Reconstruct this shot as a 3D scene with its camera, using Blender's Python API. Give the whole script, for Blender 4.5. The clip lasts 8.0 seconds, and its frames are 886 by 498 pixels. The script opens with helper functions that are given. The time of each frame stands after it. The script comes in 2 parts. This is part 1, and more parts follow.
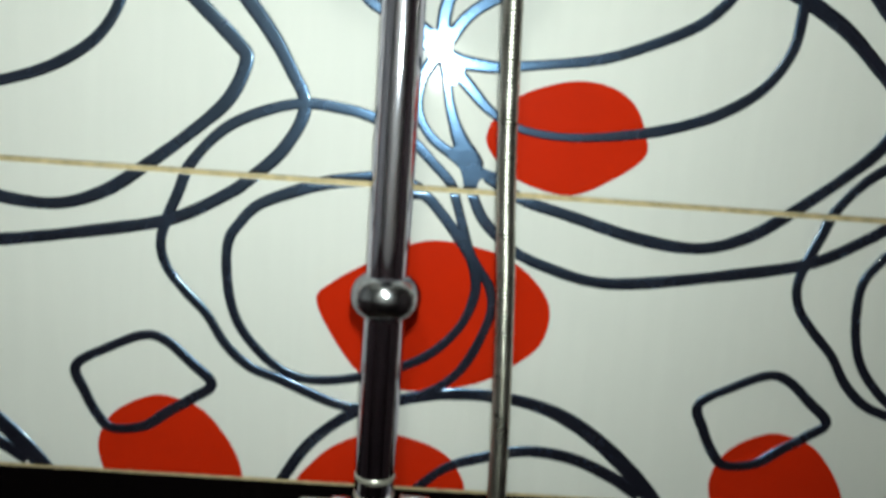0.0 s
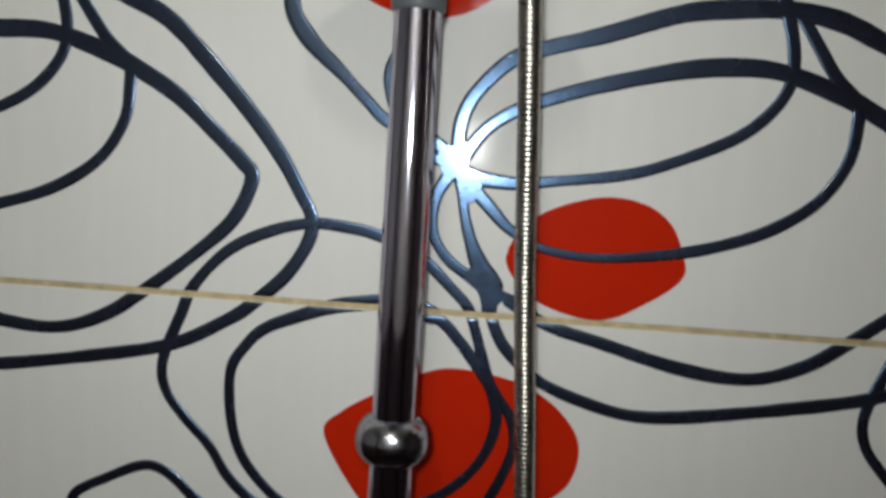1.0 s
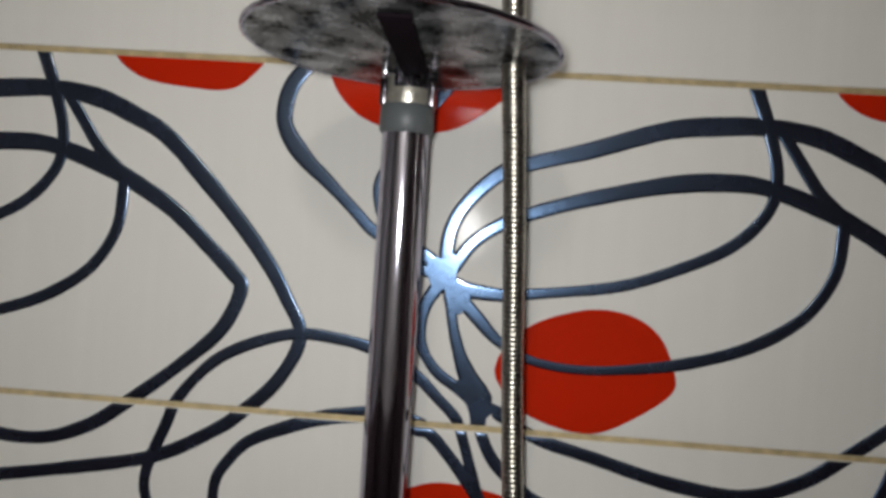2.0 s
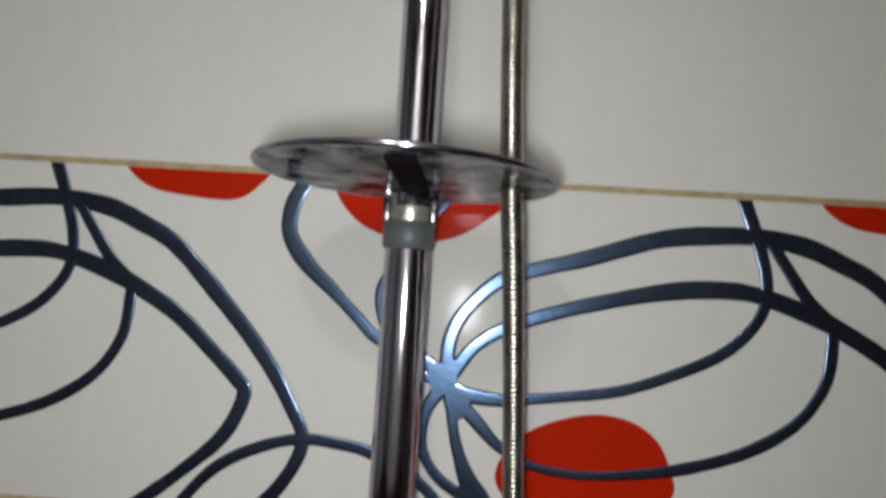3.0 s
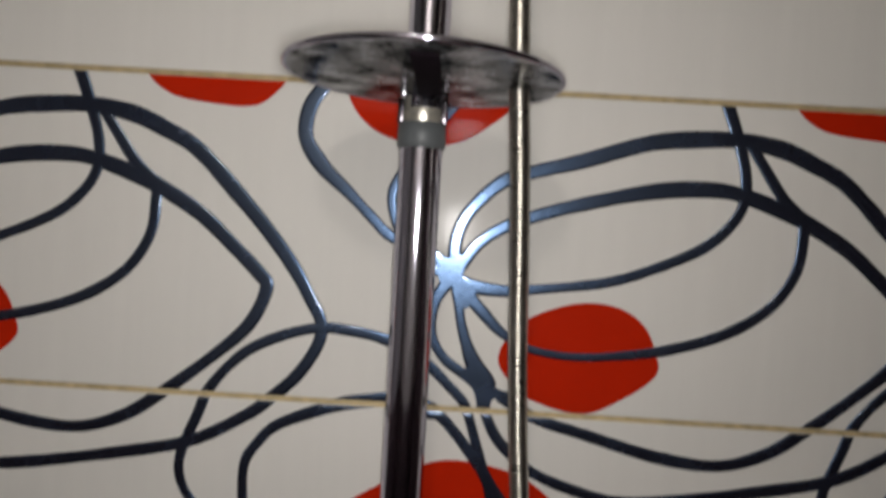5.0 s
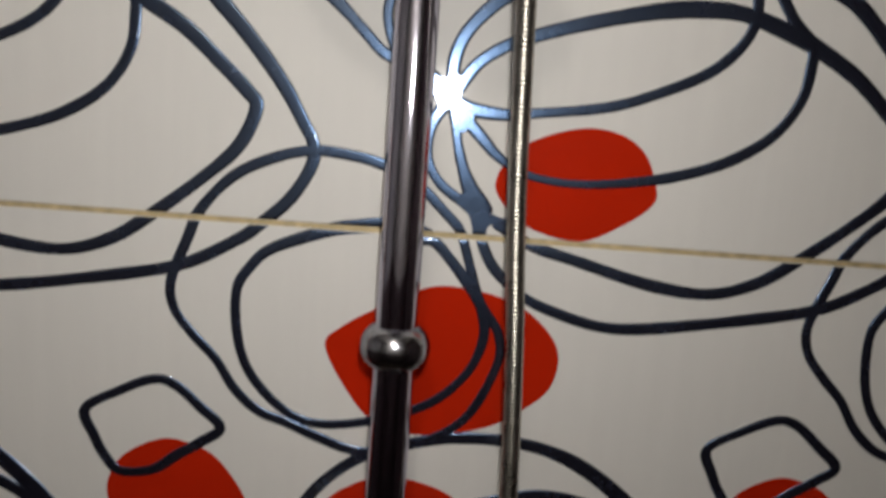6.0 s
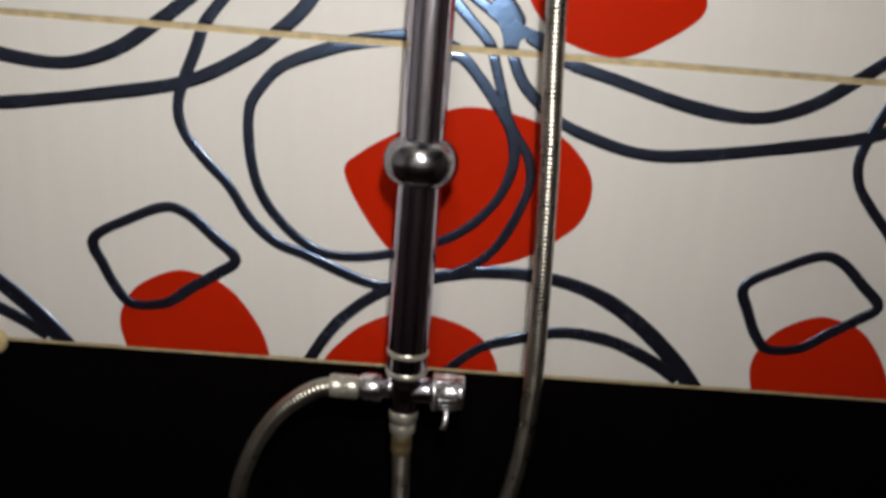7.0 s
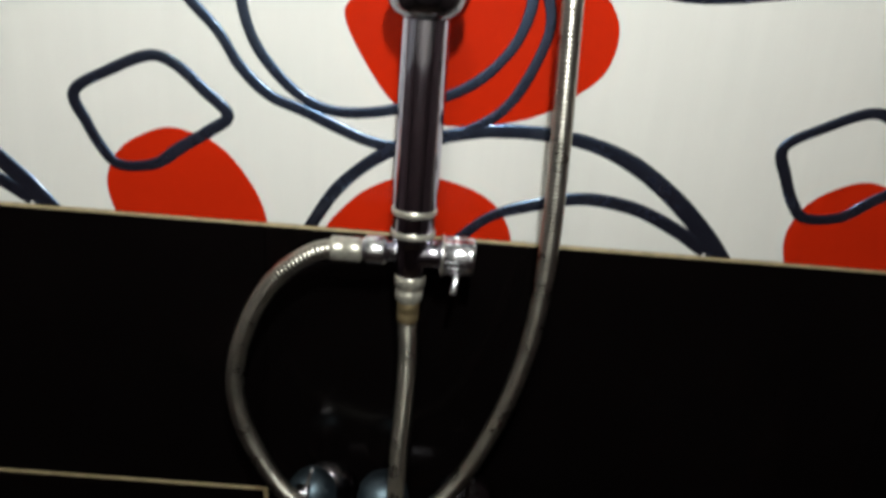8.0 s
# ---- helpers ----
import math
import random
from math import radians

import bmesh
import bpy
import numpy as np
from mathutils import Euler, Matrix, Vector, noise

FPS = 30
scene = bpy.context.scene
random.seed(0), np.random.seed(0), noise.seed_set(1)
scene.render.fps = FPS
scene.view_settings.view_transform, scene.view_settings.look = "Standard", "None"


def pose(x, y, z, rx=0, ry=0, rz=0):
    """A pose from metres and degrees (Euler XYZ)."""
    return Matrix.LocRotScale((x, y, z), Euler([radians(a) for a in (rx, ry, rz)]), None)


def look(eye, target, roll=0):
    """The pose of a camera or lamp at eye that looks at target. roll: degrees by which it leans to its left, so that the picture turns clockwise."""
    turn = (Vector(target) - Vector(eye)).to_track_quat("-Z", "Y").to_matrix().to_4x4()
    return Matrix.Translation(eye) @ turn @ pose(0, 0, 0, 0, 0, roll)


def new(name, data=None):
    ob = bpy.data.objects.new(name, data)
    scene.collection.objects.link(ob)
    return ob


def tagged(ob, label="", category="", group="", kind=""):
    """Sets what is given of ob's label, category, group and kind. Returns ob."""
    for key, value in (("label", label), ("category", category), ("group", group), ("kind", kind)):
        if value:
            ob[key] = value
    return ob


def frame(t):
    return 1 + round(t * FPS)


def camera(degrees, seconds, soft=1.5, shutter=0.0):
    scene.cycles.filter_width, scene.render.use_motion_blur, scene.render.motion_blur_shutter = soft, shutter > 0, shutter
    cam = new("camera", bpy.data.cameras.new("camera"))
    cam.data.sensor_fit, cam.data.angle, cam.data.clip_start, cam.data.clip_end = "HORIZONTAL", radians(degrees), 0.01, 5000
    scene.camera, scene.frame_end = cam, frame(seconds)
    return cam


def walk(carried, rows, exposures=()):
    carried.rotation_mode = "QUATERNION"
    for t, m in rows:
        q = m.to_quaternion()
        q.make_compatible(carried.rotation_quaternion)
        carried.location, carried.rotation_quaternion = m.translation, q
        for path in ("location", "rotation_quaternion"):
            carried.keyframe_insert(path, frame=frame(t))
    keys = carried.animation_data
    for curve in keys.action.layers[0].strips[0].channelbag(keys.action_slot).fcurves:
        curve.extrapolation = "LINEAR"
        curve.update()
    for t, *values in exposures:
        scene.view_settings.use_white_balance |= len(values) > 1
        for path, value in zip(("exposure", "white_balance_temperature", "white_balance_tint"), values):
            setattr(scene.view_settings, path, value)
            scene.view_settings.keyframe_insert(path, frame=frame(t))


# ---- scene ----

cam = camera(64.0, 8.0, soft=3.3, shutter=0.4)
PATH = [
    (0, (0.14, -0.559, 1.544), (0.1962, 1.4143, 1.227), 4.25),
    (0.5, (0.156, -0.518, 1.578), (0.127, 1.467, 1.328), 3.85),
    (1, (0.1625, -0.508, 1.600), (0.065, 1.4791, 1.3962), 3.65),
    (1.5, (0.1675, -0.505, 1.616), (0.0485, 1.4885, 1.5125), 3.85),
    (1.7, (0.1689, -0.505, 1.6239), (0.056, 1.491, 1.5578), 3.75),
    (2.8, (0.1637, -0.5148, 1.6694), (0.0562, 1.4816, 1.7223), 3.75),
    (3, (0.162, -0.52, 1.675), (0.0613, 1.4741, 1.7903), 3.6),
    (3.5, (0.158, -0.538, 1.681), (0.1106, 1.4408, 1.9673), 3.75),
    (3.75, (0.1573, -0.545, 1.6803), (0.119, 1.4345, 1.976), 3.65),
    (4, (0.1565, -0.551, 1.678), (0.1305, 1.4299, 1.9521), 3.6),
    (4.5, (0.146, -0.558, 1.674), (0.135, 1.4382, 1.7968), 3.4),
    (5, (0.142, -0.562, 1.643), (0.1152, 1.4372, 1.5916), 3.35),
    (5.2, (0.142, -0.562, 1.629), (0.1325, 1.4345, 1.5107), 3.55),
    (6.3, (0.131, -0.548, 1.553), (0.1842, 1.4146, 1.1719), 4.4),
    (6.5, (0.131, -0.544, 1.534), (0.1758, 1.4079, 1.1005), 4.15),
    (7, (0.123, -0.534, 1.498), (0.1715, 1.393, 0.9649), 4.65),
    (7.5, (0.124, -0.522, 1.475), (0.1726, 1.379, 0.8553), 4.85),
    (8, (0.13, -0.51, 1.435), (0.1579, 1.3566, 0.7174), 4.75),
]
EXPOSURES = [(0.0, 0.54, 6040, -10), (0.5, 0.00, 6190, 1), (1.0, -0.25, 6240, 5), (1.5, -0.39, 6490, 9), (3.0, -0.42, 6280, 8), (4.0, -0.48, 6180, 6), (4.5, -0.53, 6280, 7), (5.0, -0.50, 6680, 12),
             (6.5, -0.03, 6680, 11), (7.0, 0.22, 6680, 11), (7.5, 0.48, 6530, 8), (8.0, 0.89, 6280, 2)]
walk(cam, [(t, look(eye, target, roll)) for t, eye, target, roll in PATH], EXPOSURES)

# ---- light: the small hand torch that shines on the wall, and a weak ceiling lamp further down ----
world = bpy.data.worlds.new("dark_room")
world.use_nodes = True
world.node_tree.nodes["Background"].inputs[0].default_value = (0.5, 0.5, 0.55, 1)
world.node_tree.nodes["Background"].inputs[1].default_value = 0.02
scene.world = world

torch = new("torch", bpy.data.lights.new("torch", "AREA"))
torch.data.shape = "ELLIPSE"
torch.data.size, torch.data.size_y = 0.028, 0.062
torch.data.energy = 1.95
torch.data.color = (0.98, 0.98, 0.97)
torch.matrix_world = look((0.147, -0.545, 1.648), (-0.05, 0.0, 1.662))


# ---- materials ----
def material(name, colour, rough=0.5, metal=0.0, vary=0.08, scale=30.0, bump=0.0, bump_scale=200.0, stretch=(1, 1, 1),
             rough_vary=0.0, spec=0.5, per_object=0.0):
    """A principled material with mottling at two scales, fine relief and uneven gloss."""
    m = bpy.data.materials.new(name)
    m.use_nodes = True
    n, l = m.node_tree.nodes, m.node_tree.links
    b = n["Principled BSDF"]
    b.inputs["Metallic"].default_value = metal
    b.inputs["Roughness"].default_value = rough
    b.inputs["Specular IOR Level"].default_value = spec
    co = n.new("ShaderNodeTexCoord")
    mp = n.new("ShaderNodeMapping")
    mp.inputs["Scale"].default_value = stretch
    l.new(co.outputs["Object"], mp.inputs[0])
    big, fine = n.new("ShaderNodeTexNoise"), n.new("ShaderNodeTexNoise")
    big.inputs["Scale"].default_value, fine.inputs["Scale"].default_value = scale, scale * 9
    big.inputs["Detail"].default_value, fine.inputs["Detail"].default_value = 4, 3
    l.new(mp.outputs[0], big.inputs["Vector"])
    l.new(mp.outputs[0], fine.inputs["Vector"])
    add = n.new("ShaderNodeMath")
    add.operation = "MULTIPLY_ADD"
    add.inputs[1].default_value = 0.4
    l.new(fine.outputs["Fac"], add.inputs[0])
    l.new(big.outputs["Fac"], add.inputs[2])
    rng = n.new("ShaderNodeMapRange")
    rng.inputs["From Min"].default_value, rng.inputs["From Max"].default_value = 0.35, 1.05
    rng.inputs["To Min"].default_value, rng.inputs["To Max"].default_value = 1 - vary, 1 + vary
    l.new(add.outputs[0], rng.inputs["Value"])
    value = rng.outputs[0]
    if per_object:
        info, k = n.new("ShaderNodeObjectInfo"), n.new("ShaderNodeMath")
        k.operation = "MULTIPLY_ADD"
        k.inputs[1].default_value, k.inputs[2].default_value = per_object, 1 - per_object / 2
        l.new(info.outputs["Random"], k.inputs[0])
        mul = n.new("ShaderNodeMath")
        mul.operation = "MULTIPLY"
        l.new(value, mul.inputs[0])
        l.new(k.outputs[0], mul.inputs[1])
        value = mul.outputs[0]
    mix = n.new("ShaderNodeVectorMath")
    mix.operation = "SCALE"
    mix.inputs[0].default_value = colour
    l.new(value, mix.inputs["Scale"])
    l.new(mix.outputs[0], b.inputs["Base Color"])
    if rough_vary:
        rr = n.new("ShaderNodeMapRange")
        rr.inputs["From Min"].default_value, rr.inputs["From Max"].default_value = 0.35, 1.05
        rr.inputs["To Min"].default_value, rr.inputs["To Max"].default_value = max(0.01, rough - rough_vary), rough + rough_vary
        l.new(add.outputs[0], rr.inputs["Value"])
        l.new(rr.outputs[0], b.inputs["Roughness"])
    if bump:
        bn, bp = n.new("ShaderNodeTexNoise"), n.new("ShaderNodeBump")
        bn.inputs["Scale"].default_value = bump_scale
        bp.inputs["Strength"].default_value, bp.inputs["Distance"].default_value = bump, 0.001
        l.new(mp.outputs[0], bn.inputs["Vector"])
        l.new(bn.outputs["Fac"], bp.inputs["Height"])
        l.new(bp.outputs[0], b.inputs["Normal"])
    return m


WHITE = material("white_glaze", (0.76, 0.74, 0.70), 0.12, spec=0.05, vary=0.024, scale=9, stretch=(9, 1, 0.6), bump=0.03, bump_scale=60, per_object=0.02)
RED = material("red_glaze", (0.50, 0.019, 0.0035), 0.13, spec=0.13, vary=0.06, scale=18, bump=0.04, bump_scale=90)
LUSTRE = material("blue_black_lustre", (0.0125, 0.0115, 0.0175), 0.26, vary=0.25, scale=25, bump=0.08, bump_scale=170, rough_vary=0.05)
shine = LUSTRE.node_tree.nodes["Principled BSDF"]
shine.inputs["IOR"].default_value = 2.3
shine.inputs["Specular Tint"].default_value = (0.33, 0.57, 1.0, 1)
shine.inputs["Coat Weight"].default_value = 1.0
shine.inputs["Coat Roughness"].default_value = 0.11
BLACK = material("black_glaze", (0.0025, 0.0018, 0.0018), 0.16, spec=0.16, vary=0.2, scale=12, bump=0.02, bump_scale=80, per_object=0.2)
GROUT = material("stained_grout", (0.56, 0.45, 0.26), 0.9, vary=0.4, scale=110, bump=0.6, bump_scale=600, spec=0.2)
CHROME = material("chrome", (0.64, 0.62, 0.72), 0.085, metal=1.0, vary=0.12, scale=60, stretch=(6, 6, 0.4), rough_vary=0.035)
CHROME_WORN = material("spotted_chrome", (0.50, 0.50, 0.54), 0.17, metal=1.0, vary=0.15, scale=45, bump=0.05, bump_scale=120, rough_vary=0.06)
PLATE = material("stained_plate", (0.25, 0.25, 0.255), 0.20, metal=0.75, vary=0.95, scale=40, bump=0.05, bump_scale=70, rough_vary=0.17)
for node in PLATE.node_tree.nodes:
    if node.type == "MAP_RANGE":
        node.inputs["From Min"].default_value, node.inputs["From Max"].default_value = 0.52, 0.88
BRIGHT = material("bright_chrome", (0.86, 0.86, 0.90), 0.20, metal=1.0, vary=0.12, scale=80, bump=0.08, bump_scale=200, rough_vary=0.08)
for worn, edge in ((CHROME, 0.55), (CHROME_WORN, 0.25)):
    worn.node_tree.nodes["Principled BSDF"].inputs["Specular Tint"].default_value = (edge, edge * 0.97, edge, 1)
stain = PLATE.node_tree.nodes.new("ShaderNodeVectorMath")
stain.operation = "SCALE"
stain.inputs["Scale"].default_value = 1.6
plate_shader = PLATE.node_tree.nodes["Principled BSDF"]
PLATE.node_tree.links.new(plate_shader.inputs["Base Color"].links[0].from_socket, stain.inputs[0])
PLATE.node_tree.links.new(stain.outputs[0], plate_shader.inputs["Specular Tint"])
SCALE = material("limescaled_metal", (0.60, 0.57, 0.49), 0.30, metal=0.7, vary=0.4, scale=140, bump=0.35, bump_scale=500)
HOSE = material("hose_metal", (0.48, 0.455, 0.40), 0.30, metal=1.0, vary=0.22, scale=60, rough_vary=0.08)
BRASS = material("dull_brass", (0.62, 0.48, 0.26), 0.38, metal=0.9, vary=0.2, scale=90, bump=0.2)
SATIN = material("dull_bluish_chrome", (0.13, 0.17, 0.20), 0.5, metal=1.0, vary=0.2, scale=50, bump=0.08, rough_vary=0.08)
DARK = material("dark_metal", (0.12, 0.11, 0.12), 0.22, metal=1.0, vary=0.2, scale=60)
GREY = material("grey_plastic", (0.115, 0.125, 0.13), 0.45, vary=0.12, scale=60, bump=0.1)
PLASTER = material("plum_paint", (0.11, 0.075, 0.085), 0.5, vary=0.08, scale=4, bump=0.15, bump_scale=120)
PAINT = material("light_grey_paint", (0.45, 0.45, 0.47), 0.5, vary=0.06, scale=4, bump=0.15, bump_scale=120)
DARK_REFLECTION = material("dark_reflection", (0.012, 0.008, 0.011), 0.8, vary=0.2, scale=40, spec=0.02)
BROWN = material("dark_brown_paint", (0.095, 0.066, 0.072), 0.35, vary=0.2, scale=5, bump=0.1, bump_scale=90)
FLOOR = material("dark_floor_tile", (0.10, 0.07, 0.055), 0.4, vary=0.2, scale=6, bump=0.1)
SILICONE = material("old_silicone", (0.58, 0.45, 0.24), 0.55, vary=0.15, scale=80, bump=0.3)
PLASTIC = material("white_plastic", (0.78, 0.77, 0.74), 0.4, vary=0.04, scale=60)


# ---- helpers for meshes ----
def part(name, bm, mat, parent=None, label="", smooth=True):
    me = bpy.data.meshes.new(name)
    bmesh.ops.recalc_face_normals(bm, faces=bm.faces)
    for f in bm.faces:
        f.smooth = smooth
    bm.to_mesh(me)
    bm.free()
    me.materials.append(mat)
    ob = new(name, me)
    if parent is not None:
        ob.parent = parent
    if label:
        tagged(ob, label)
    return ob


def box(x0, x1, y0, y1, z0, z1, bevel=0.0, segments=2):
    bm = bmesh.new()
    bmesh.ops.create_cube(bm, size=1)
    for v in bm.verts:
        v.co = ((x0 + x1) / 2 + v.co.x * (x1 - x0), (y0 + y1) / 2 + v.co.y * (y1 - y0), (z0 + z1) / 2 + v.co.z * (z1 - z0))
    if bevel:
        bmesh.ops.bevel(bm, geom=bm.edges[:], offset=bevel, segments=segments, affect="EDGES", profile=0.5)
    return bm


def lathe(profile, centre, axis="z", n=48, bm=None):
    """Turns (radius, height) pairs round an axis through centre."""
    bm = bm or bmesh.new()
    rings = []
    for r, h in profile:
        ring = []
        for i in range(n):
            a = 2 * math.pi * i / n
            c, s = r * math.cos(a), r * math.sin(a)
            p = {"z": (c, s, h), "x": (h, c, s), "y": (c, h, s)}[axis]
            ring.append(bm.verts.new(Vector(centre) + Vector(p)))
        rings.append(ring)
    for a, b in zip(rings, rings[1:]):
        for i in range(n):
            bm.faces.new((a[i], a[(i + 1) % n], b[(i + 1) % n], b[i]))
    for ring in (rings[0], rings[-1]):
        bm.faces.new([bm.verts.new(v.co) for v in ring])
    return bm


def spline(points, step, closed=False):
    """Points spaced evenly along a smooth curve through the given ones."""
    p = [Vector(q) for q in points]
    n = len(p)
    dense = []
    for i in range(n if closed else n - 1):
        a = p[(i - 1) % n] if closed or i else p[0] * 2 - p[1]
        b, c = p[i], p[(i + 1) % n]
        d = p[(i + 2) % n] if closed or i + 2 < n else p[-1] * 2 - p[-2]
        for k in range(12):
            t = k / 12
            dense.append(0.5 * (2 * b + (c - a) * t + (2 * a - 5 * b + 4 * c - d) * t * t + (3 * b - a - 3 * c + d) * t ** 3))
    dense.append(p[0].copy() if closed else p[-1].copy())
    out, left = [dense[0]], step
    for a, b in zip(dense, dense[1:]):
        length = (b - a).length
        while length > 1e-12 and left <= length:
            a = a + (b - a) * (left / length)
            length -= left
            out.append(a)
            left = step
        left -= length
    if not closed:
        out.append(dense[-1])
    return out


def tube(points, radius, n=12, step=0.006, rib=0.0, pitch=0.0):
    """A round tube along a smooth curve; with rib, a hose of rounded rings of that pitch."""
    groove = (1.0, 0.5, 0.12, 0.0, 0.12, 0.5)
    path = spline(points, pitch / len(groove) if rib else step)
    bm = bmesh.new()
    side = Vector((0, 1, 0))
    rings = []
    for i, c in enumerate(path):
        t = (path[min(i + 1, len(path) - 1)] - path[max(i - 1, 0)]).normalized()
        side = (side - t * side.dot(t)).normalized()
        up = t.cross(side)
        r = radius - rib * groove[i % len(groove)]
        rings.append([bm.verts.new(c + (side * math.cos(2 * math.pi * k / n) + up * math.sin(2 * math.pi * k / n)) * r) for k in range(n)])
    for a, b in zip(rings, rings[1:]):
        for k in range(n):
            bm.faces.new((a[k], a[(k + 1) % n], b[(k + 1) % n], b[k]))
    bm.faces.new(rings[0])
    bm.faces.new(rings[-1])
    return bm


# ---- the room ----
P, ROW, ROW_DARK, JOINT = 0.513, 0.2545, 0.2495, 0.0043
EDGE = 1.247
X_SEAM = 0.112
LEFT, RIGHT, BACK, TOP = X_SEAM - 2 * P, X_SEAM + 2 * P, -1.15, EDGE + 4 * ROW

wall_front = tagged(part("wall_north", box(LEFT, RIGHT, 0.0012, 0.12, 0, TOP), GROUT), "tiled shower wall with stained beige grout joints", "wall", kind="structure")
tagged(part("wall_west", box(LEFT - 0.1, LEFT, BACK, 0.12, 0, TOP), PAINT), "plain light grey side wall", "wall", kind="structure")
tagged(part("wall_east", box(RIGHT, RIGHT + 0.1, BACK, 0.12, 0, TOP), PLASTER), "plain dark plum side wall", "wall", kind="structure")
tagged(part("wall_south", box(LEFT - 0.1, RIGHT + 0.1, BACK - 0.1, BACK, 0, TOP), PLASTIC), "plain white rear wall", "wall", kind="structure")
tagged(part("ceiling", box(LEFT - 0.1, RIGHT + 0.1, BACK - 0.1, 0.12, TOP, TOP + 0.1), PLASTIC), "plain white ceiling", "ceiling", kind="structure")
tagged(part("floor", box(LEFT - 0.1, RIGHT + 0.1, BACK - 0.1, 0.12, -0.1, 0), FLOOR), "dark tiled bathroom floor", "floor", kind="structure")

# unseen dark panels, added so that the lower pipe reflects something dark
for name, x0, x1, y0, y1 in (("west", LEFT, LEFT + 0.012, BACK + 0.012, 0.0), ("east", RIGHT - 0.012, RIGHT, BACK + 0.012, 0.0), ("south", LEFT, RIGHT, BACK, BACK + 0.012)):
    tagged(part("reflection_panel_" + name, box(x0, x1, y0, y1, 0.0, EDGE, bevel=0.002), BROWN), "unseen dark brown panel, added to darken the pipe's reflections", "wall", kind="structure")

glow = bpy.data.materials.new("lamp_glass")
glow.use_nodes = True
glow.node_tree.nodes["Principled BSDF"].inputs["Emission Color"].default_value = (1.0, 0.95, 0.88, 1)
glow.node_tree.nodes["Principled BSDF"].inputs["Emission Strength"].default_value = 120.0
lamp = tagged(new("ceiling_lamp"), "small round white ceiling lamp, switched on", "lamp")
lamp.location = (0.02, -0.96, TOP)
part("base", lathe([(0.075, 0.0), (0.075, -0.015), (0.068, -0.02)], (0, 0, 0)), PLASTIC, lamp)
part("diffuser", lathe([(0.046, -0.0205), (0.044, -0.032), (0.03, -0.044), (0.002, -0.048)], (0, 0, 0)), glow, lamp, "glowing round diffuser")


# ---- the shower column ----
PX, PY = 0.1155, -0.055
column = tagged(new("shower_column"), "chrome shower riser pipe with ball bracket and diverter", "shower column")
part("riser_pipe", lathe([(0.0150, 1.290), (0.0150, 1.704)], (PX, PY, 0), n=64), CHROME, column)
part("upper_pipe", lathe([(0.0146, 1.728), (0.0146, 2.20)], (PX + 0.001, PY, 0), n=64), CHROME, column, "narrower chrome telescopic pipe")
part("collar", lathe([(0.0155, 1.700), (0.0172, 1.702), (0.0172, 1.7165), (0.0160, 1.718)], (PX, PY, 0)), GREY, column, "grey plastic collar")
clamp = part("clamp", lathe([(0.0135, 1.717), (0.0140, 1.718), (0.0140, 1.736), (0.0130, 1.7375)], (PX, PY, 0)), SCALE, column, "limescaled clamp ring")
for side in (-1, 1):
    lug = box(PX + side * 0.0152 - 0.0022, PX + side * 0.0152 + 0.0022, PY - 0.008, PY + 0.008, 1.7172, 1.7350, bevel=0.0008)
    part("lug", lug, DARK, clamp, "dark metal lug")
ball = [(0.0112 + 0.0145 * math.cos(a), 1.4255 + 0.0165 * math.sin(a)) for a in [radians(d) for d in range(-75, 76, 6)]]
part("ball_bracket", lathe(ball, (PX, PY, 0), n=64), CHROME_WORN, column, "rounded chrome bracket on the pipe")
part("bracket_arm", lathe([(0.010, PY + 0.015), (0.010, -0.006), (0.012, -0.0055), (0.0125, -0.0005)], (PX, 0, 1.4255), axis="y"), CHROME, column)


# ---- decorated tiles ----
def ribbon(points, widths, closed, height):
    """A raised, softly rounded band along a curve in the wall's plane (millimetres)."""
    path = spline([(x, 0, z) for x, z in points], 3.5, closed)
    if closed:
        path = path[:-1] if (path[-1] - path[0]).length < 1.5 else path
    n = len(path)
    bm = bmesh.new()
    rows = []
    shape = ((-1, 0.0), (-0.96, 0.35), (-0.87, 0.70), (-0.74, 0.90), (-0.56, 0.985), (-0.35, 1.0), (0.35, 1.0), (0.56, 0.985), (0.74, 0.90), (0.87, 0.70), (0.96, 0.35), (1, 0.0))
    for i, c in enumerate(path):
        a, b = (path[(i - 1) % n], path[(i + 1) % n]) if closed else (path[max(i - 1, 0)], path[min(i + 1, n - 1)])
        t = (b - a).normalized()
        across = Vector((-t.z, 0, t.x))
        f = i / (n - 1) * (len(widths) - 1)
        k = min(int(f), len(widths) - 2)
        w = (widths[k] + (widths[k + 1] - widths[k]) * (f - k)) / 2
        w *= 1 + 0.10 * noise.noise(c * 0.022) + 0.05 * noise.noise(c * 0.07)
        tall = height
        if not closed:
            end = min(i, n - 1 - i) * 3.5
            if end < w:
                w *= max(0.08, math.sqrt(1 - (1 - end / w) ** 2))
            tall *= 1 - 0.3 * max(0.0, 1 - end / 12)
        rows.append([bm.verts.new((c + across * (w * s) + Vector((0, -tall * h, 0))) / 1000) for s, h in shape])
    pairs = list(zip(rows, rows[1:])) + ([(rows[-1], rows[0])] if closed else [])
    for a, b in pairs:
        for k in range(len(shape) - 1):
            bm.faces.new((a[k], a[k + 1], b[k + 1], b[k]))
    if not closed:
        bm.faces.new(rows[0])
        bm.faces.new(rows[-1])
    return bm


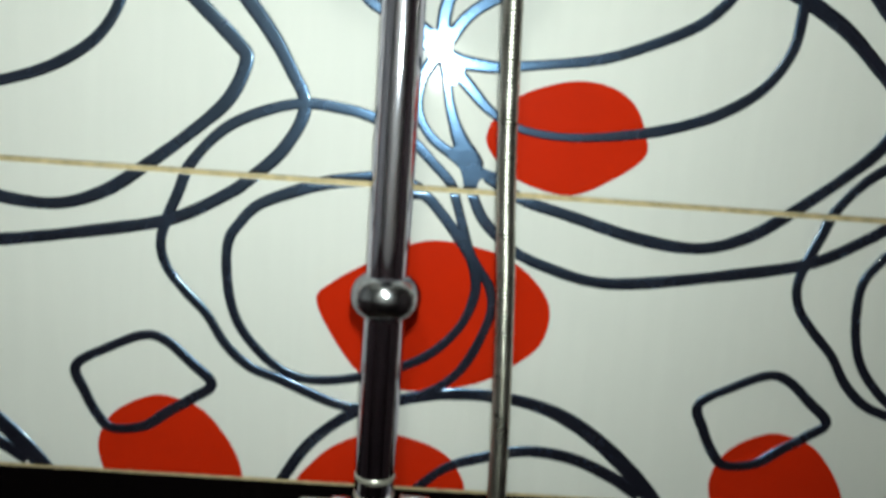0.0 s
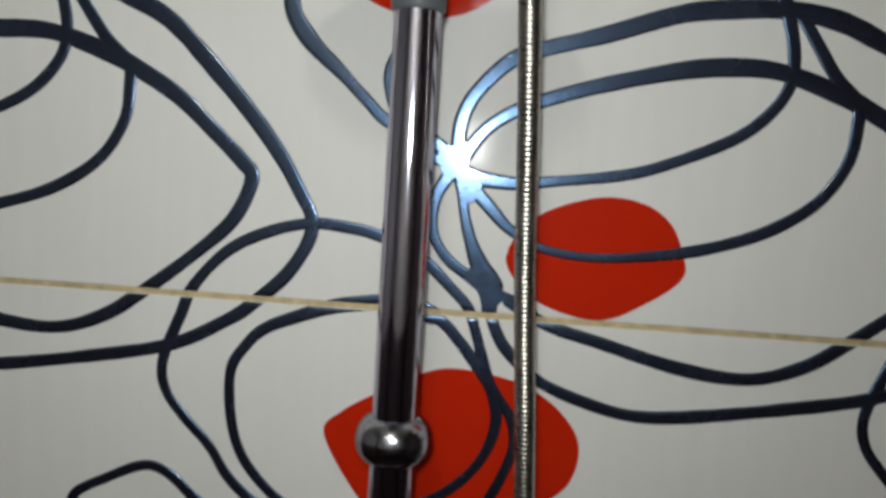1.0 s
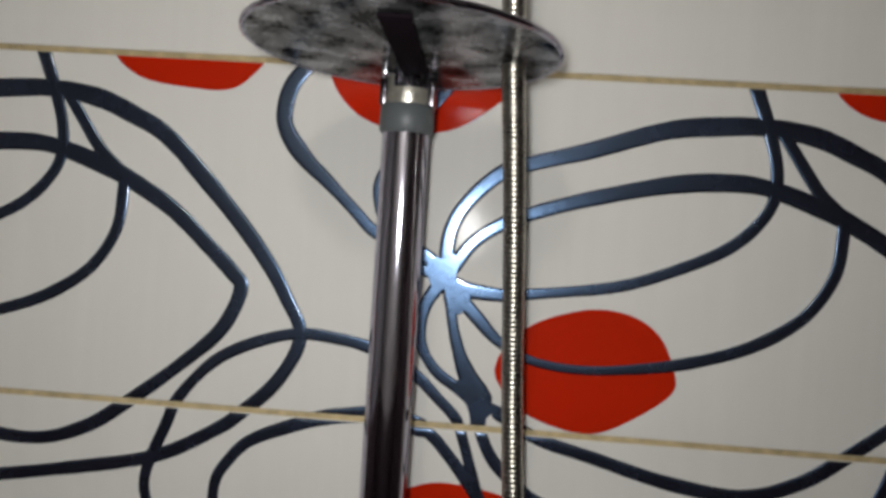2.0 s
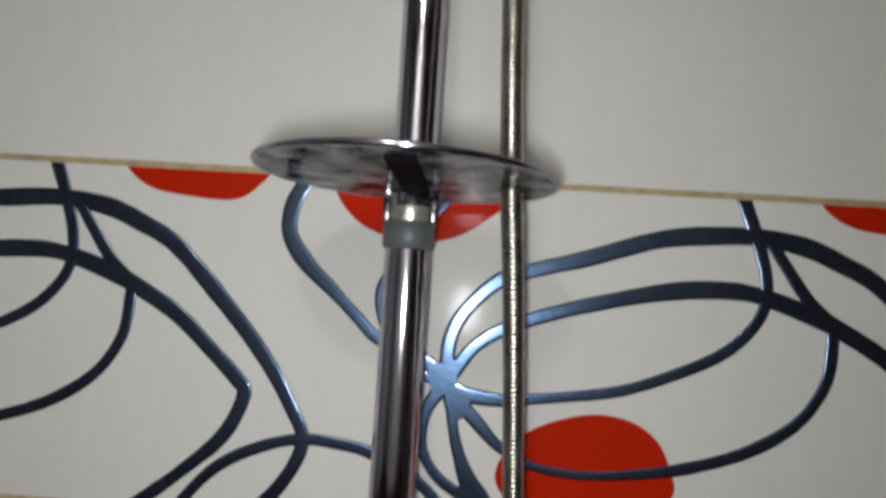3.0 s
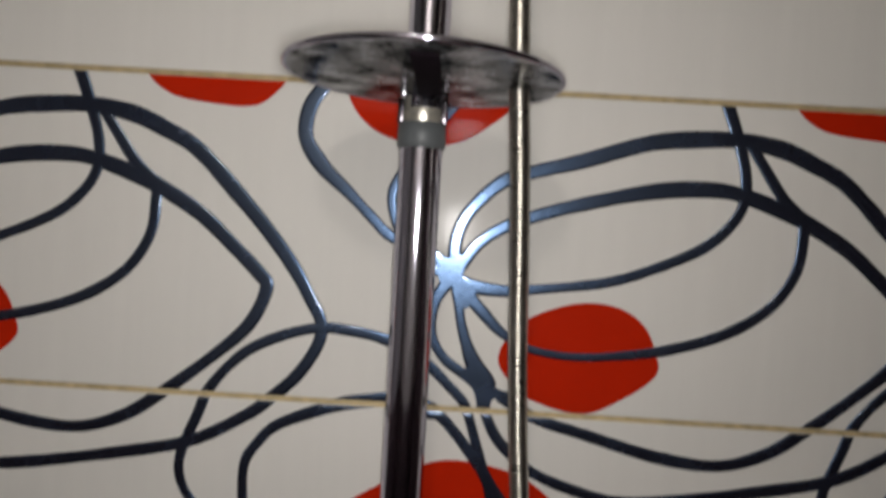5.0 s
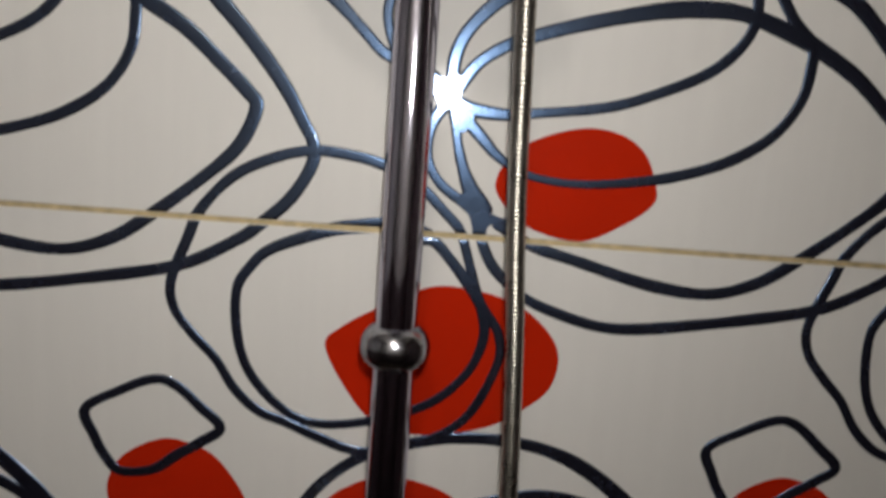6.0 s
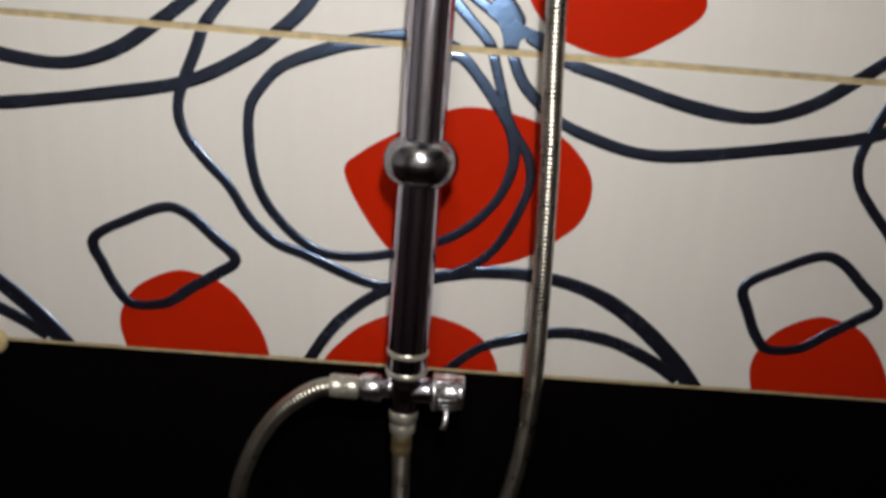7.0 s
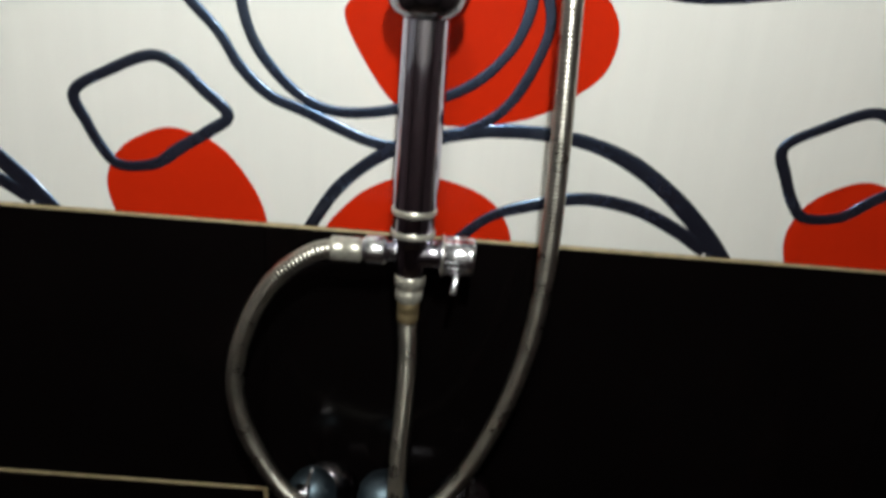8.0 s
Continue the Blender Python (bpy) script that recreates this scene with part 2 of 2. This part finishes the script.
def blob(points, height):
    """A flat glazed patch with a rounded outline (millimetres)."""
    path = spline([(x, 0, z) for x, z in points], 4.0, True)[:-1]
    bm = bmesh.new()
    low = [bm.verts.new(c / 1000) for c in path]
    mid = sum(path, Vector()) / len(path)
    top = [bm.verts.new((c + (mid - c).normalized() * 0.5 + Vector((0, -height, 0))) / 1000) for c in path]
    n = len(low)
    for i in range(n):
        bm.faces.new((low[i], low[(i + 1) % n], top[(i + 1) % n], top[i]))
    bm.faces.new(top)
    return bm


def clip(bm, x0, x1, z0, z1, soften=False):
    for co, no in (((x0, 0, 0), (-1, 0, 0)), ((x1, 0, 0), (1, 0, 0)), ((0, 0, z0), (0, 0, -1)), ((0, 0, z1), (0, 0, 1))):
        bmesh.ops.bisect_plane(bm, geom=bm.verts[:] + bm.edges[:] + bm.faces[:], plane_co=co, plane_no=no, clear_outer=True)
    if soften:
        # the glaze rounds off towards the tile's long edges
        reach = 0.0022
        for d in (0.0003, 0.0008, 0.0014, reach):
            for z in (z0 + d, z1 - d):
                bmesh.ops.bisect_plane(bm, geom=bm.verts[:] + bm.edges[:] + bm.faces[:], plane_co=(0, 0, z), plane_no=(0, 0, 1))
        for v in bm.verts:
            d = min(v.co.z - z0, z1 - v.co.z)
            if d < reach:
                v.co.y *= 0.12 + 0.88 * math.sqrt(max(0.0, 1 - (1 - d / reach) ** 2))
    return bm


# each line: its points from the motif's origin, its widths along the way, whether it closes
LINES = []


def line(widths, closed, *points):
    LINES.append((points, widths, closed))


# bands that spring from the star
line((11, 11, 13, 14, 13, 11, 10, 10, 10, 9, 9), False, (144, 112), (145, 139), (155, 161), (178, 184), (201, 193), (240, 204), (292, 221), (330, 226), (362, 227),
     (395, 222), (422, 211), (449, 196), (486, 159), (512, 130), (531, 105), (544, 83), (554, 64), (552, 46), (537, 21), (515, 0), (497, -14),
     (453, -37), (390, -51), (316, -63), (277, -64), (240, -55), (215, -45), (199, -33), (186, -20), (177, -3), (173, 14))
line((10, 11, 13, 13, 11, 10, 10, 10, 9), False, (146, 110), (161, 133), (181, 148), (204, 158), (242, 170), (296, 183), (334, 187), (364, 185), (404, 172),
     (427, 161), (455, 144), (481, 121), (502, 101), (509, 89), (496, 59), (467, 31), (432, 3), (400, -19), (362, -31), (313, -27), (253, -12),
     (216, -2), (184, 15))
line((14, 8, 8, 9, 9, 10, 12), False, (145, 105), (160, 100), (186, 98), (204, 100), (263, 109), (301, 122), (338, 140), (359, 159), (369, 178), (369, 200), (362, 226), (351, 256), (347, 272))
line((12, 7, 7, 9, 9, 9, 9, 9), False, (151, 98), (159, 90), (169, 80), (182, 67), (198, 57), (218, 51), (248, 49), (287, 53), (325, 61), (363, 75), (395, 97), (413, 125), (417, 152),
     (415, 168), (399, 184), (381, 210), (366, 232))
line((12, 9, 9, 13, 12, 11), False, (146, 108), (124, 125), (93, 136), (76, 151), (56, 170), (36, 188), (22, 208), (21, 226), (27, 243), (42, 260), (54, 272))
line((9, 9, 8, 8), False, (158, 272), (145, 252), (127, 229), (105, 196), (92, 172), (96, 148), (110, 124), (126, 113), (146, 106))
line((12, 9, 8, 9, 12), False, (145, 107), (138, 100), (130, 84), (129, 61), (141, 41), (163, 26), (178, 14))
line((14, 8, 7.5, 9, 13, 18, 16), False, (148, 103), (149, 90), (151.5, 74), (156, 58), (162.5, 42), (171, 28), (180, 17))
# rings across the joint
line((9, 9, 9, 9, 8, 8, 8, 8, 9, 8, 8, 9), True, (-54, -14), (-45, 8), (-21, 35), (8, 51), (41, 60), (73, 58), (92, 54), (112, 47), (129, 35), (144, 21), (158, 7), (164, -8), (170, -26), (177, -46),
     (184, -58), (196, -76), (197, -102), (177, -146), (145, -170), (101, -183), (79, -182), (56, -174), (29, -163), (5, -154), (-15, -136),
     (-30, -113), (-50, -92), (-64, -73), (-67, -50))
line((9, 9, 8, 8, 8, 8, 8, 9, 12, 14), True, (138, -4), (152, -17), (170, -39), (181, -57), (184, -82), (172, -112), (143, -139), (95, -157), (56, -162), (31, -155),
     (10, -138), (-6, -116), (-14, -88), (-15, -54), (-5, -35), (10, -20), (40, -7), (64, 1), (92, 5), (114, 5))
# arches and the open lozenge of the lower tile
line((9, 10, 10, 11, 14, 15), False, (20, -275), (32, -256), (57, -217), (92, -188), (128, -175), (167, -167), (216, -167), (258, -177), (295, -198), (332, -230), (355, -258), (366, -275))
line((8, 9, 10, 11, 12), False, (128, -270), (144, -256), (171, -232), (204, -220), (240, -212.5), (278, -217), (312, -231), (338, -246))
line((8, 9, 9, 9), True, (-135, -162), (-108, -145), (-80, -133), (-62, -137), (-42, -154), (-25, -171), (-40, -184), (-60, -197), (-80, -211), (-106, -214), (-118, -203), (-128, -184))

BLOBS = [
    ((183, 45), (191, 29), (213, 12), (253, 4), (286, 19), (309, 38), (308, 55), (297, 77), (276, 90), (246, 92), (210, 80), (191, 63)),
    ((57, -95), (69, -79), (94, -63), (135, -42), (166, -40), (203, -48), (230, -65), (246, -89), (242, -118), (222, -138), (189, -157), (136, -166), (100, -157), (76, -131)),
    ((-117, -225), (-104, -200), (-75, -184), (-53, -185), (-29, -196), (-6, -226), (3, -255), (-3, -275), (-100, -275), (-113, -250)),
    ((46, -254), (66, -227), (82, -215), (98, -208), (122, -204.5), (150, -210), (170, -219.5), (182, -233), (189, -252), (180, -275), (60, -275)),
    ((-108, 258), (-88, 239), (-51, 233), (-22, 233), (-6, 243), (4, 260), (-20, 280), (-90, 280)),
    ((52, 250), (71, 222), (104, 210), (138, 212), (165, 227), (184, 248), (170, 280), (65, 280)),
]

# the star's heart, and the foot that its tail spreads on the joint
WEBS = [
    ((136, 123), (142, 121), (148, 126), (153, 120), (152, 107), (162, 97), (162, 90), (156, 82), (150, 84), (147, 94), (142, 100), (137, 97), (131, 108), (130, 117)),
    ((158, 36), (168, 36), (178, 24), (188, 19), (197, 17), (197, 11), (185, 12.5), (180, 10), (178.5, 2), (169.5, 2), (167, 12), (162, 22), (153, 29)),
]


def tile_mesh(mat, name, low, high):
    bm = box(0.0005, P - 0.0005, 0.0, 0.009, low, ROW - high, bevel=0.0009, segments=2)
    me = bpy.data.meshes.new(name)
    bm.to_mesh(me)
    bm.free()
    me.materials.append(mat)
    return me


white_tile = tile_mesh(WHITE, "tile_white", JOINT / 2, JOINT / 2)


def decorate(z0):
    """The bands and patches of one decorated tile, as meshes in the tile's own frame."""
    made = []
    for kind, items in (("red_patch", BLOBS), ("raised_band", LINES), ("raised_web", WEBS)):
        for i, item in enumerate(items):
            for k in (-1, 0, 1):
                points = item[0] if kind == "raised_band" else item
                xs, zs = [p[0] / 1000 + k * P for p in points], [p[1] / 1000 + 1.5 for p in points]
                if max(xs) < X_SEAM or min(xs) > X_SEAM + P or max(zs) < z0 or min(zs) > z0 + ROW:
                    continue
                shifted = [(p[0] + k * P * 1000 - X_SEAM * 1000, p[1] + 1500 - z0 * 1000) for p in points]
                if kind == "red_patch":
                    bm = blob(shifted, 0.25 + 0.01 * i)
                elif kind == "raised_web":
                    bm = blob(shifted, 0.985)
                else:
                    bm = ribbon(shifted, item[1], item[2], 0.9 + 0.005 * i)
                clip(bm, 0.0008, P - 0.0008, JOINT / 2 + 0.0004, ROW - JOINT / 2 - 0.0004, soften=kind != "red_patch")
                if not bm.faces:
                    bm.free()
                    continue
                bmesh.ops.recalc_face_normals(bm, faces=bm.faces)
                for f in bm.faces:
                    f.smooth = kind == "raised_band"
                me = bpy.data.meshes.new(kind)
                bm.to_mesh(me)
                bm.free()
                me.materials.append(RED if kind == "red_patch" else LUSTRE)
                made.append((kind, me))
    return made


low_motif, high_motif = decorate(EDGE), decorate(EDGE + ROW)
z = EDGE
while z < TOP - 0.001:
    for c in (-2, -1, 0, 1):
        tile = new("tile", white_tile)
        tile.parent = wall_front
        tile.location = (X_SEAM + c * P, 0, z)
        motif = low_motif if abs(z - EDGE) < 0.01 else high_motif if abs(z - EDGE - ROW) < 0.01 else ()
        for kind, data in motif:
            new_piece = new(kind, data)
            new_piece.parent = tile
            new_piece.location = (0, -0.00005, 0)
    z += ROW
# the black tiles below: long courses on one side of a seam, tall tiles on the other
X_DARK = 0.0
for row in range(5):
    for x0, x1 in ((LEFT, X_DARK - P), (X_DARK - P, X_DARK)):
        top = EDGE - row * ROW_DARK
        part("tile", box(x0, x1 - (JOINT if row and x1 == X_DARK else 0.0), 0.0, 0.009, max(0.001, top - ROW_DARK + JOINT / 2), top - JOINT / (2 if row else 6), bevel=0.0009), BLACK, wall_front, smooth=False)
for top, low in ((EDGE, EDGE - 2 * ROW_DARK), (EDGE - 2 * ROW_DARK, EDGE - 4 * ROW_DARK), (EDGE - 4 * ROW_DARK, 0.001)):
    for x0, x1 in ((X_DARK, X_DARK + P), (X_DARK + P, RIGHT)):
        part("tile", box(x0, x1, 0.0, 0.009, low + JOINT / 2, top - JOINT / (6 if top == EDGE else 2), bevel=0.0009), BLACK, wall_front, smooth=False)


# ---- soap dish, valve, hoses, tap ----
DX, DY, DZ, DR = 0.1178, -0.112, 1.738, 0.0870
HX, HY = 0.1795, -0.096


def disc_with_holes(outer, holes, z0, z1):
    bm = bmesh.new()
    edges = []
    for (cx, cy, r, n) in (outer, *holes):
        ring = [bm.verts.new((cx + r * math.cos(2 * math.pi * i / n), cy + r * math.sin(2 * math.pi * i / n), z0)) for i in range(n)]
        edges += [bm.edges.new((ring[i], ring[(i + 1) % n])) for i in range(n)]
    bmesh.ops.triangle_fill(bm, edges=edges, use_beauty=True, use_dissolve=False)
    flat = bm.faces[:]
    up = bmesh.ops.extrude_face_region(bm, geom=flat)
    bmesh.ops.translate(bm, verts=[v for v in up["geom"] if isinstance(v, bmesh.types.BMVert)], vec=(0, 0, z1 - z0))
    return bm


dish = tagged(new("soap_dish"), "round chrome soap dish clamped on the shower pipe", "soap dish")
dish.matrix_world = Matrix.Translation((DX, DY, DZ)) @ Matrix.Rotation(radians(1.2), 4, "Y") @ Matrix.Rotation(radians(-0.9), 4, "X")
part("plate", disc_with_holes((0, 0, DR, 72), ((PX - DX, PY - DY, 0.0150, 24), (HX - DX, HY - DY, 0.0090, 20)), 0.0, 0.0025), PLATE, dish, "water-spotted chrome plate", smooth=False)
rim = bmesh.new()
rings = []
for i in range(72):
    a = 2 * math.pi * i / 72
    rings.append([rim.verts.new(((DR + 0.0016 * math.cos(b)) * math.cos(a), (DR + 0.0016 * math.cos(b)) * math.sin(a), 0.0014 + 0.0020 * math.sin(b)))
                  for b in [2 * math.pi * k / 8 for k in range(8)]])
for i in range(72):
    for k in range(8):
        rim.faces.new((rings[i][k], rings[i][(k + 1) % 8], rings[(i + 1) % 72][(k + 1) % 8], rings[(i + 1) % 72][k]))
part("rim", rim, CHROME, dish)
# added dark strip: the pipe's reflection in the plate, built as a shape
part("clip", box(PX - DX - 0.0030, PX - DX + 0.0135, -0.066, PY - DY - 0.016, -0.0022, -0.0002, bevel=0.0006), DARK_REFLECTION, dish, "dark strip standing in for the pipe's reflection in the plate")
part("screw", lathe([(0.0024, 0.0), (0.0024, -0.0050), (0.0016, -0.0062), (0.0003, -0.0065)], (PX - DX - 0.0125, PY - DY - 0.020, 0), n=16), BRIGHT, dish, "small bright screw")

# diverter below the riser
part("foot_sleeve", lathe([(0.0142, 1.266), (0.0146, 1.268), (0.0146, 1.289), (0.0148, 1.2905)], (PX, PY, 0)), CHROME, column)
for z in (1.2690, 1.2845):
    part("foot_ring", lathe([(0.0147, z), (0.0155, z + 0.0012), (0.0155, z + 0.0035), (0.0147, z + 0.0045)], (PX, PY, 0)), SCALE, column, "limescaled ring at the pipe's foot")
diverter = part("diverter_body", lathe([(0.0105, 1.240), (0.0120, 1.2425), (0.0122, 1.258), (0.0128, 1.2625), (0.0142, 1.2665)], (PX, PY, 0), n=40), CHROME, column)
part("outlet", lathe([(0.0072, -0.009), (0.0072, -0.0165), (0.0096, -0.0175), (0.0104, -0.0190), (0.0104, -0.0300), (0.0092, -0.0325), (0.0078, -0.0340)], (PX, PY, 1.2555), axis="x", n=28), BRIGHT, diverter, "bright outlet nut")
part("tee_arm", lathe([(0.0112, 0.004), (0.0106, 0.010), (0.0098, 0.0165), (0.0104, 0.0200), (0.0112, 0.0212)], (PX, PY, 1.2555), axis="x", n=36), CHROME, diverter)
part("knob", lathe([(0.0112, 0.0195), (0.0139, 0.0200), (0.0142, 0.0208), (0.0142, 0.0222), (0.0134, 0.0230), (0.0132, 0.0385), (0.0138, 0.0395), (0.0138, 0.0420), (0.0128, 0.0434), (0.0060, 0.0440), (0.0004, 0.0440)],
                          (PX, PY, 1.2555), axis="x", n=36), BRIGHT, diverter, "bright chrome diverter knob")
part("knob_lever", tube([(PX + 0.0318, PY - 0.0085, 1.2470), (PX + 0.0314, PY - 0.0125, 1.2425), (PX + 0.0308, PY - 0.0150, 1.2380), (PX + 0.0300, PY - 0.0160, 1.2335)], 0.0026, n=12, step=0.001), BRIGHT, diverter)
for i in range(18):
    a = 2 * math.pi * i / 18
    y, z = PY + 0.0132 * math.cos(a), 1.2555 + 0.0132 * math.sin(a)
    part("grip", tube([(PX + 0.0234, y, z), (PX + 0.0308, y, z), (PX + 0.0382, y, z)], 0.00075, n=6, step=0.02), BRIGHT, diverter)
for h in (0.0205, 0.0215):
    part("bead_ring", lathe([(0.0110, h), (0.0146, h + 0.0002), (0.0146, h + 0.0006), (0.0110, h + 0.0008)], (PX, PY, 1.2555), axis="x", n=36), SCALE, diverter, "limescaled ring at the knob")
part("hose_nut", lathe([(0.0085, 1.2195), (0.0098, 1.2215), (0.0101, 1.2275), (0.0092, 1.2285), (0.0092, 1.2310), (0.0110, 1.2322), (0.0110, 1.2390), (0.0100, 1.2402)], (PX, PY, 0), n=24), SCALE, column, "limescaled hose nut")
part("ferrule", lathe([(0.0074, 1.2035), (0.0080, 1.2050), (0.0080, 1.2100), (0.0075, 1.2110), (0.0080, 1.2120), (0.0080, 1.2185), (0.0074, 1.2198)], (PX, PY, 0), n=24), BRASS, column, "dull brass ferrule")
part("feed_hose", tube([(PX, PY, 1.206), (PX + 0.002, PY, 1.165), (PX + 0.0012, PY - 0.002, 1.124), (PX, PY - 0.003, 1.09), (PX, PY - 0.001, 1.034)], 0.0072, n=16, rib=0.0005, pitch=0.0022), HOSE, column, "braided feed hose")

hose = tagged(new("shower_hose"), "ribbed brass-toned metal shower hose hanging in a loop", "shower hose")
part("hose_tube", tube([(PX - 0.044, PY, 1.2560), (0.050, PY - 0.003, 1.2520), (0.027, PY - 0.005, 1.2355), (0.011, PY - 0.005, 1.2130), (-0.0005, PY - 0.005, 1.186), (-0.0070, PY - 0.005, 1.158), (-0.0072, PY - 0.005, 1.130),
                        (-0.0005, PY - 0.005, 1.102), (0.0135, PY - 0.006, 1.073), (0.034, PY - 0.010, 1.048), (0.068, PY - 0.014, 1.030), (0.108, PY - 0.016, 1.027), (0.138, PY - 0.012, 1.043), (0.155, PY - 0.008, 1.059),
                        (0.1695, PY - 0.006, 1.083), (0.184, PY - 0.005, 1.117), (0.1952, PY - 0.005, 1.152), (0.203, PY - 0.005, 1.190), (0.207, PY - 0.005, 1.228), (0.2085, PY - 0.005, 1.270), (0.2075, PY - 0.005, 1.315),
                        (0.205, PY - 0.005, 1.370), (0.201, PY - 0.005, 1.440), (0.196, PY - 0.005, 1.504), (0.192, PY - 0.008, 1.565), (0.188, PY - 0.020, 1.630), (0.1835, PY - 0.034, 1.690), (HX, HY, DZ), (0.1765, HY, 1.795),
                        (0.174, HY + 0.004, 1.860), (0.171, HY + 0.010, 1.95), (0.166, HY + 0.02, 2.10)], 0.0070, n=16, rib=0.00044, pitch=0.0031), HOSE, hose)
part("hose_ferrule", lathe([(0.0080, -0.056), (0.0088, -0.054), (0.0088, -0.048), (0.0080, -0.047), (0.0088, -0.046), (0.0088, -0.036), (0.0080, -0.0345)], (PX, PY, 1.2546), axis="x", n=24), SCALE, hose, "limescaled hose ferrule")

tap = tagged(new("mixer_tap"), "bluish chrome wall mixer tap below the shower pipe", "tap")
TY, TZ = PY + 0.017, 1.005
part("tap_body", lathe([(0.010, -0.082), (0.016, -0.078), (0.018, -0.04), (0.019, 0.0), (0.018, 0.04), (0.016, 0.078), (0.010, 0.082)], (PX - 0.006, TY, TZ), axis="x", n=32), DARK, tap)
part("tap_dome", lathe([(0.0175, TZ), (0.0210, 1.018), (0.0212, 1.031), (0.0195, 1.040), (0.0150, 1.0470), (0.0085, 1.0505), (0.0005, 1.0515)], (PX - 0.011, TY, 0), n=40), SATIN, tap, "dull bluish chrome dome")
handle = part("tap_handle", lathe([(0.0150, TZ), (0.0190, 1.018), (0.0200, 1.030), (0.0185, 1.039), (0.0135, 1.0465), (0.0060, 1.0500), (0.0005, 1.0505)], (0.046, TY, 0), n=40), SATIN, tap, "dull bluish chrome handle")
part("lever", tube([(0.0445, TY - 0.019, 1.047), (0.0470, TY - 0.021, 1.060), (0.0500, TY - 0.022, 1.0725)], 0.0014, n=10, step=0.002), BRIGHT, handle, "thin bright lever")
part("lever_block", box(0.036, 0.0475, TY - 0.024, TY - 0.012, 1.030, 1.0495, bevel=0.0015), BRIGHT, handle)
pin = part("tap_pin", tube([(0.1735, TY - 0.004, 1.010), (0.1732, TY - 0.004, 1.035), (0.1730, TY - 0.004, 1.058)], 0.0022, n=10, step=0.006), CHROME, tap, "upright chrome pin")
part("pin_collar", lathe([(0.0045, 1.010), (0.0060, 1.012), (0.0060, 1.042), (0.0040, 1.044)], (0.1660, TY - 0.004, 0), n=20), DARK, pin)
for sx in (-0.062, 0.058):
    part("inlet", lathe([(0.013, TY + 0.010), (0.013, -0.016), (0.020, -0.014), (0.026, -0.008), (0.028, -0.0005)], (PX + sx, 0, TZ), axis="y", n=32), DARK, tap, "dark chrome wall flange")

plug = tagged(new("wall_plug"), "white round plug in a ring of old silicone", "wall plug")
plug.location = (-0.2205, 0, 1.2465)
part("silicone_ring", lathe([(0.0125, -0.0002), (0.0122, -0.0035), (0.0095, -0.0055), (0.0070, -0.0045)], (0, 0, 0), axis="y", n=24), SILICONE, plug, "beige silicone ring")
part("cap", lathe([(0.0072, -0.004), (0.0068, -0.0072), (0.0040, -0.0085), (0.0005, -0.009)], (0, 0, 0), axis="y", n=24), PLASTIC, plug, "white plastic cap")
